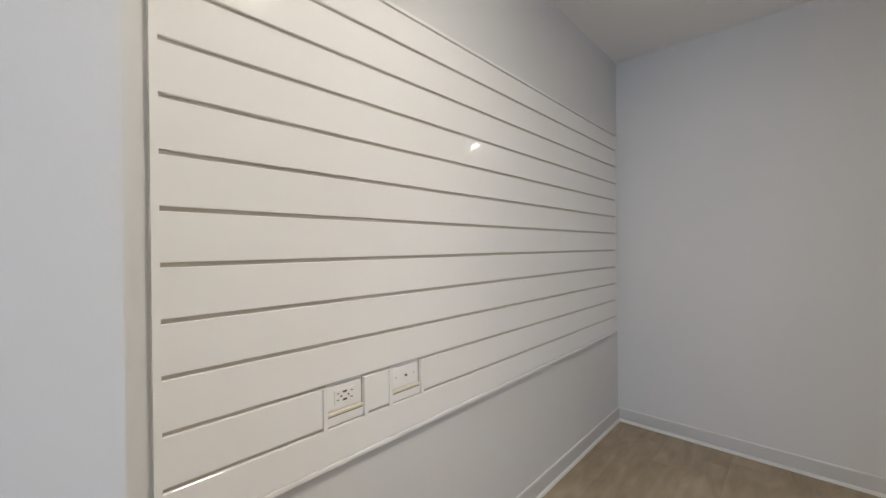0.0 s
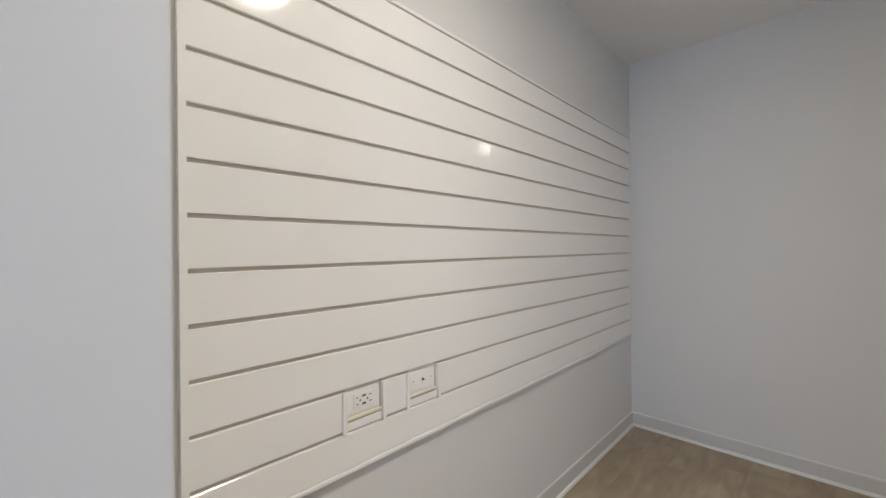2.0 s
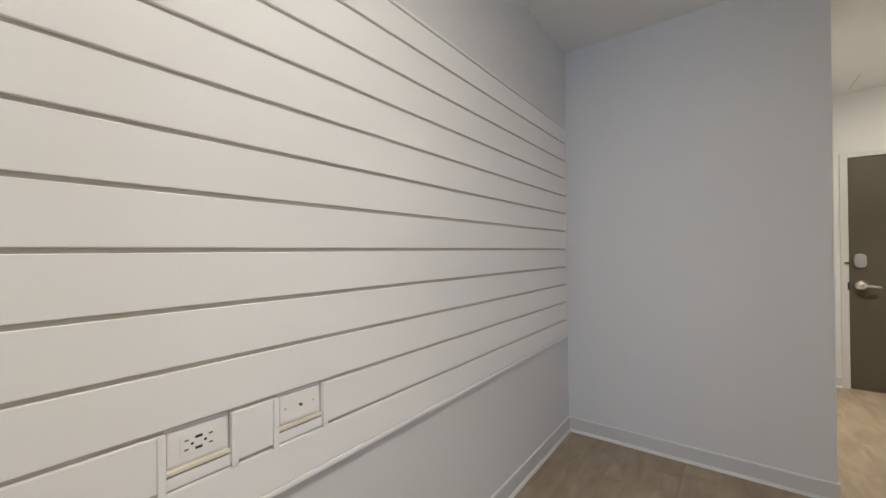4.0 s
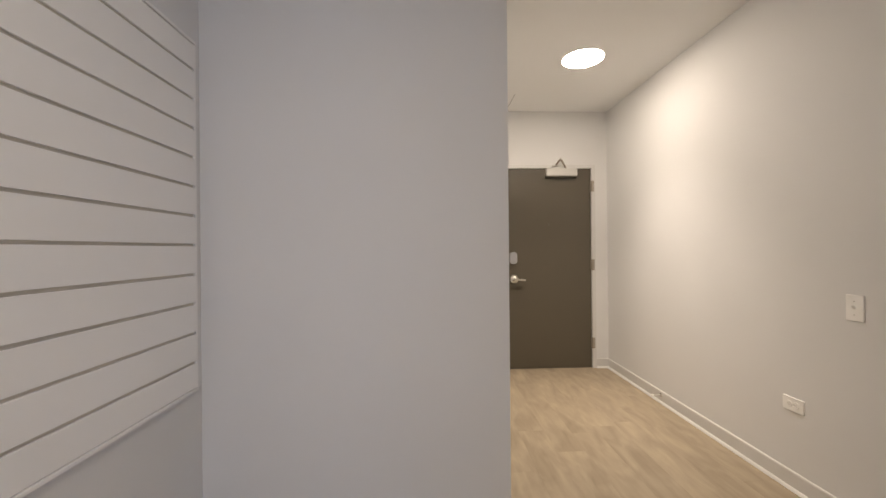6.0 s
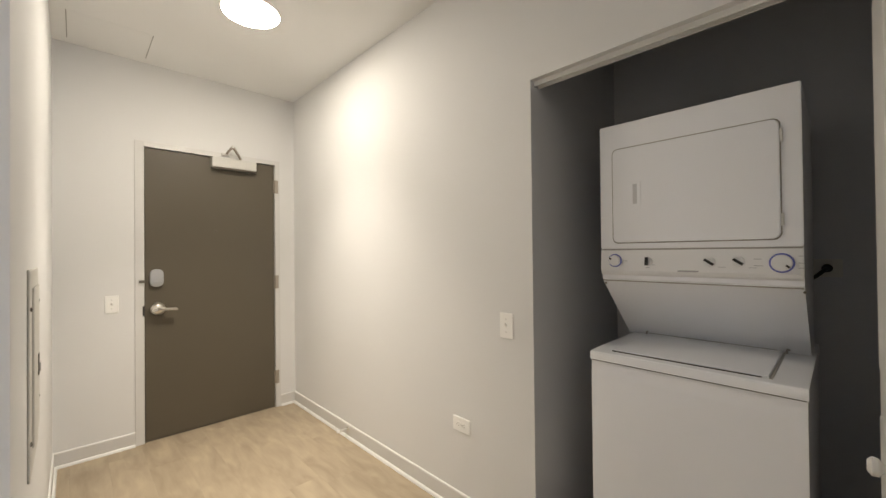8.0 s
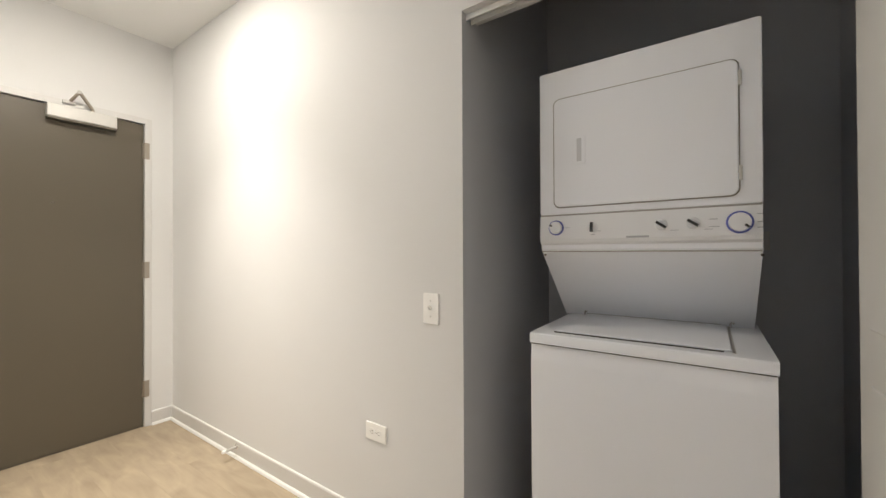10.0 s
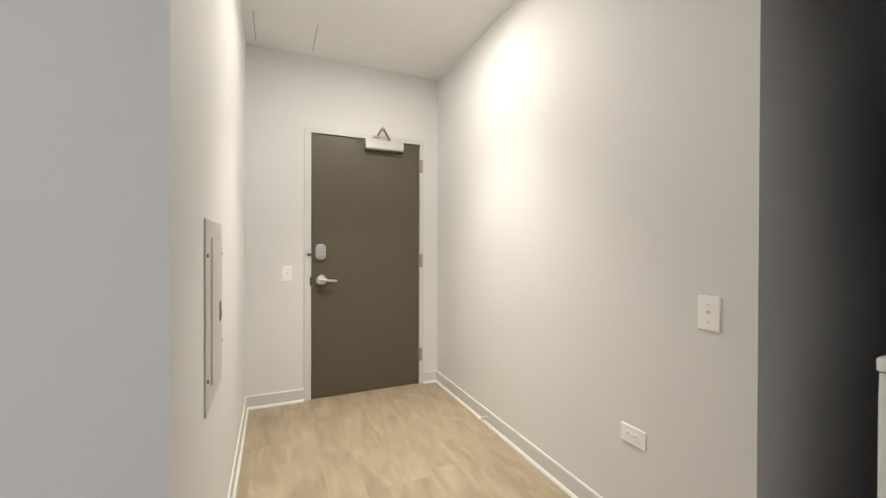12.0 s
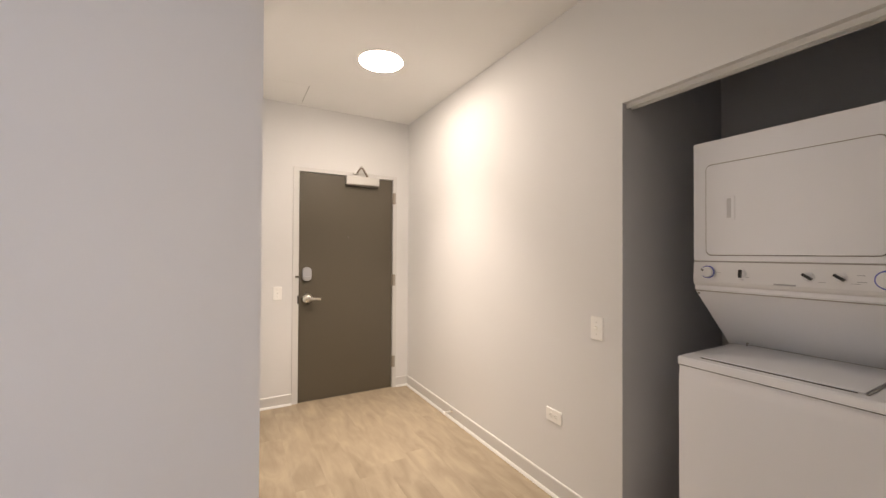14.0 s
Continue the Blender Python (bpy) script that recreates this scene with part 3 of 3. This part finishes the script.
def knob(y, z, r, deg, ring=True):
    k = part("knob", lo(turned([(r, 0), (r, 0.012), (r * 0.93, 0.017), (r * 0.5, 0.018)], (XC, y, z), "x", 32, -1)), CONSOLE, con, "round white control knob")
    if ring:
        part("ring", lo(turned([(r * 1.2, 0), (r * 1.2, 0.0035), (r * 1.02, 0.0045)], (XC, y, z), "x", 32, -1)), BLUE, k, "blue ring round the knob")
    a = radians(deg)
    u, v = math.cos(a), math.sin(a)
    pts = [(y + u * s * r + v * w, z + v * s * r - u * w) for s, w in ((0.5, -0.003), (0.95, -0.003), (0.95, 0.003), (0.5, 0.003))]
    part("pointer", lo(prism(pts, "x", XC - 0.0175, XC - 0.0195)), SLOT, k, "dark pointer mark", smooth=False)


knob(2.172, 1.299, 0.0225, 30)
knob(1.648, 1.295, 0.0265, 215)


def selector(y, z, deg):
    a = radians(deg)
    u, v = math.cos(a), math.sin(a)
    pts = [(y + u * s + v * w, z + v * s - u * w) for s, w in ((-0.016, -0.004), (0.016, -0.004), (0.016, 0.004), (-0.016, 0.004))]
    s = part("selector", lo(turned([(0.018, 0), (0.017, 0.004), (0.013, 0.006)], (XC, y, z), "x", 24, -1)), CONSOLE, con, "small pale selector dial")
    part("pointer", lo(prism(pts, "x", XC - 0.004, XC - 0.02, 0.0015)), BLACK, s, "dark grip of the selector")


selector(1.842, 1.296, 35), selector(1.759, 1.298, 35), selector(2.048, 1.297, 92)
part("badge", lo(box(XC - 0.0015, 1.876, 1.258, XC + 0.002, 1.942, 1.264)), PRINT, con, "plain grey badge bar", smooth=False)
for y, z, w, h in ((1.850, 1.272, 0.022, 0.002), (1.768, 1.272, 0.026, 0.002), (1.768, 1.267, 0.018, 0.0015), (2.055, 1.277, 0.014, 0.002), (1.718, 1.312, 0.02, 0.002),
                   (1.716, 1.290, 0.024, 0.002), (1.612, 1.322, 0.012, 0.002), (1.612, 1.300, 0.012, 0.002), (1.612, 1.284, 0.012, 0.002), (2.140, 1.303, 0.016, 0.0015),
                   (1.815, 1.283, 0.022, 0.0015), (1.730, 1.283, 0.022, 0.0015), (2.035, 1.288, 0.014, 0.0015)):
    part("print_bar", lo(box(XC - 0.001, y - 0.009 - w / 2, z - 0.005 - h / 2, XC + 0.003, y - 0.009 + w / 2, z - 0.005 + h / 2)), PRINT, con, "faint grey print", smooth=False)
FX = DX - 0.003
gas = part("door_gasket", lo(prism(rounded(1.6453, 1.3693, 2.1817, 1.7637, 0.0235), "x", FX + 0.002, FX - 0.0015)), GASKET, laundry, "thin grey gap round the dryer door")
dd = part("dryer_door", lo(prism(rounded(1.6485, 1.3725, 2.1785, 1.7605, 0.022), "x", FX + 0.001, FX - 0.007, 0.003)), ENAMEL, laundry, "flat white dryer door")
part("door_grip", lo(prism(rounded(2.068, 1.518, 2.110, 1.617, 0.005, 4), "x", FX - 0.0068, FX - 0.0090, 0.001)), ENAMEL, dd)
part("side_groove", lo(box(2.135, 1.664, 0.9465, 2.55, 1.6715, 0.9511)), SEAM, laundry, "grey groove beside the lid", smooth=False)
# no hollow here: a raised grey patch paints the grip's shade
part("grip_recess", lo(box(FX - 0.0096, 2.081, 1.528, FX - 0.0086, 2.097, 1.608)), GRIP, dd, "raised grey patch coloured as the shade of a grip recess", smooth=False)
for z in (1.435, 1.705):
    part("hinge", lo(box(FX - 0.008, 1.6405, z - 0.021, FX + 0.001, 1.6482, z + 0.021, 0.002)), ALU, laundry, "small metal door hinge")
for y in (WY0 + 0.014, WY1 + 0.010):
    part("screw", lo(turned([(0.004, 0), (0.004, 0.003)], (DX + 0.02, y, 1.202), "x", 10, -1)), DARKMETAL, laundry)

# cord and its outlet in the closet
t = plate_at("wall_outlet", pose(X_BACK, 1.572, 1.262, 0, 0, 180), "appliance outlet mounted sideways on the closet back wall, plate greyed for shade", "outlet", 0.118, 0.078)
# plate swapped to grey so its colour carries the closet's shade
t.children[0].data.materials[0] = PANELGREY
part("face", turned([(0.018, 0), (0.018, 0.004)], (0.006, 0.012, 0), "x", 24), BLACK, t, "dark round socket face")
cord = thing("power_cord", (X_BACK - 0.01, 1.56, 1.262), "black power cord from the dryer to its outlet", "cord")
part("plug", turned([(0.014, 0), (0.015, 0.02), (0.008, 0.03)], (0.0, 0, 0), "x", 16, -1), BLACK, cord)
part("cable", tube([(-0.03, 0, 0), (-0.06, 0.008, -0.008), (-0.09, 0.03, -0.03), (-0.115, 0.06, -0.055), (-0.13, 0.10, -0.085)], 0.008), BLACK, cord)

# folded closet door
bif = thing("closet_folding_door", (2.10, 1.380, 0), "white folding closet door, folded open at the opening's edge", "closet door")
for a, b in ((-0.022, 0.012), (0.038, 0.072)):
    lf = part("leaf", box(-0.47, a, 0.02, -0.005, b, 2.062, 0.002), DOORWHITE, bif)
    for z0_, z1_ in ((0.16, 0.95), (1.06, 1.93)):
        fy = b if b > 0.05 else a
        s = 1 if b > 0.05 else -1
        part("moulding", prism(rounded(-0.39, z0_, -0.085, z1_, 0.004, 2), "y", fy - s * 0.002, fy + s * 0.005, 0.004), DOORWHITE, lf)
part("knob", turned([(0.008, 0), (0.007, 0.014), (0.016, 0.022), (0.017, 0.03), (0.010, 0.036)], (-0.425, 0.072, 0.95), "y", 20, 1), DOORWHITE, bif, "small round white knob")
for z in (0.25, 1.04, 1.83):
    part("hinge", turned([(0.005, 0), (0.005, 0.07)], (-0.474, 0.025, z), n=10), ALU, bif)
part("pivot_pin", turned([(0.005, 0), (0.005, 0.03)], (-0.03, -0.005, 2.06), n=10), ALU, bif)

# ---- floor of vinyl planks ----
floor = tagged(finish("floor", box(X_NOOK - 0.12, Y_SOUTH - 0.14, -0.12, X_EAST + 0.12, Y_DOOR + 0.14, -0.006), SUBFLOOR), "pale oak vinyl plank floor", "floor", kind="structure")
PW, PL = 0.182, 1.22


def plank_mesh():
    c, g = 0.0005, 0.0001
    w, h = PW / 2 - g, PL / 2 - g
    v = [(sx * w, sy * h, -0.006) for sx, sy in ((-1, -1), (1, -1), (1, 1), (-1, 1))]
    v += [(sx * w, sy * h, -c) for sx, sy in ((-1, -1), (1, -1), (1, 1), (-1, 1))]
    v += [(sx * (w - c), sy * (h - c), 0) for sx, sy in ((-1, -1), (1, -1), (1, 1), (-1, 1))]
    f = [(0, 1, 5, 4), (1, 2, 6, 5), (2, 3, 7, 6), (3, 0, 4, 7), (4, 5, 9, 8), (5, 6, 10, 9), (6, 7, 11, 10), (7, 4, 8, 11), (8, 9, 10, 11), (3, 2, 1, 0)]
    me = bpy.data.meshes.new("plank")
    me.from_pydata(v, [], f)
    me.materials.append(WOOD)
    return me


shared = plank_mesh()
rng = random.Random(4)
for i in range(29):
    x = X_NOOK - 0.01 + PW * (i + 0.5)
    y = Y_SOUTH - rng.uniform(0.2, 1.1) + PL / 2
    while y - PL / 2 < Y_DOOR + 0.1:
        inside = y + PL / 2 > Y_SOUTH and not (x + PW / 2 < X_HALL and y - PL / 2 > Y_FACE) and not (x - PW / 2 > 3.1 and y - PL / 2 > Y_NORTH + 0.12) and not (x - PW / 2 > X_RIGHT + 0.1 and y - PL / 2 > 2.6)
        if inside:
            ob = new("plank", shared)
            ob.parent, ob.location = floor, (x, y, 0)
        y += PL
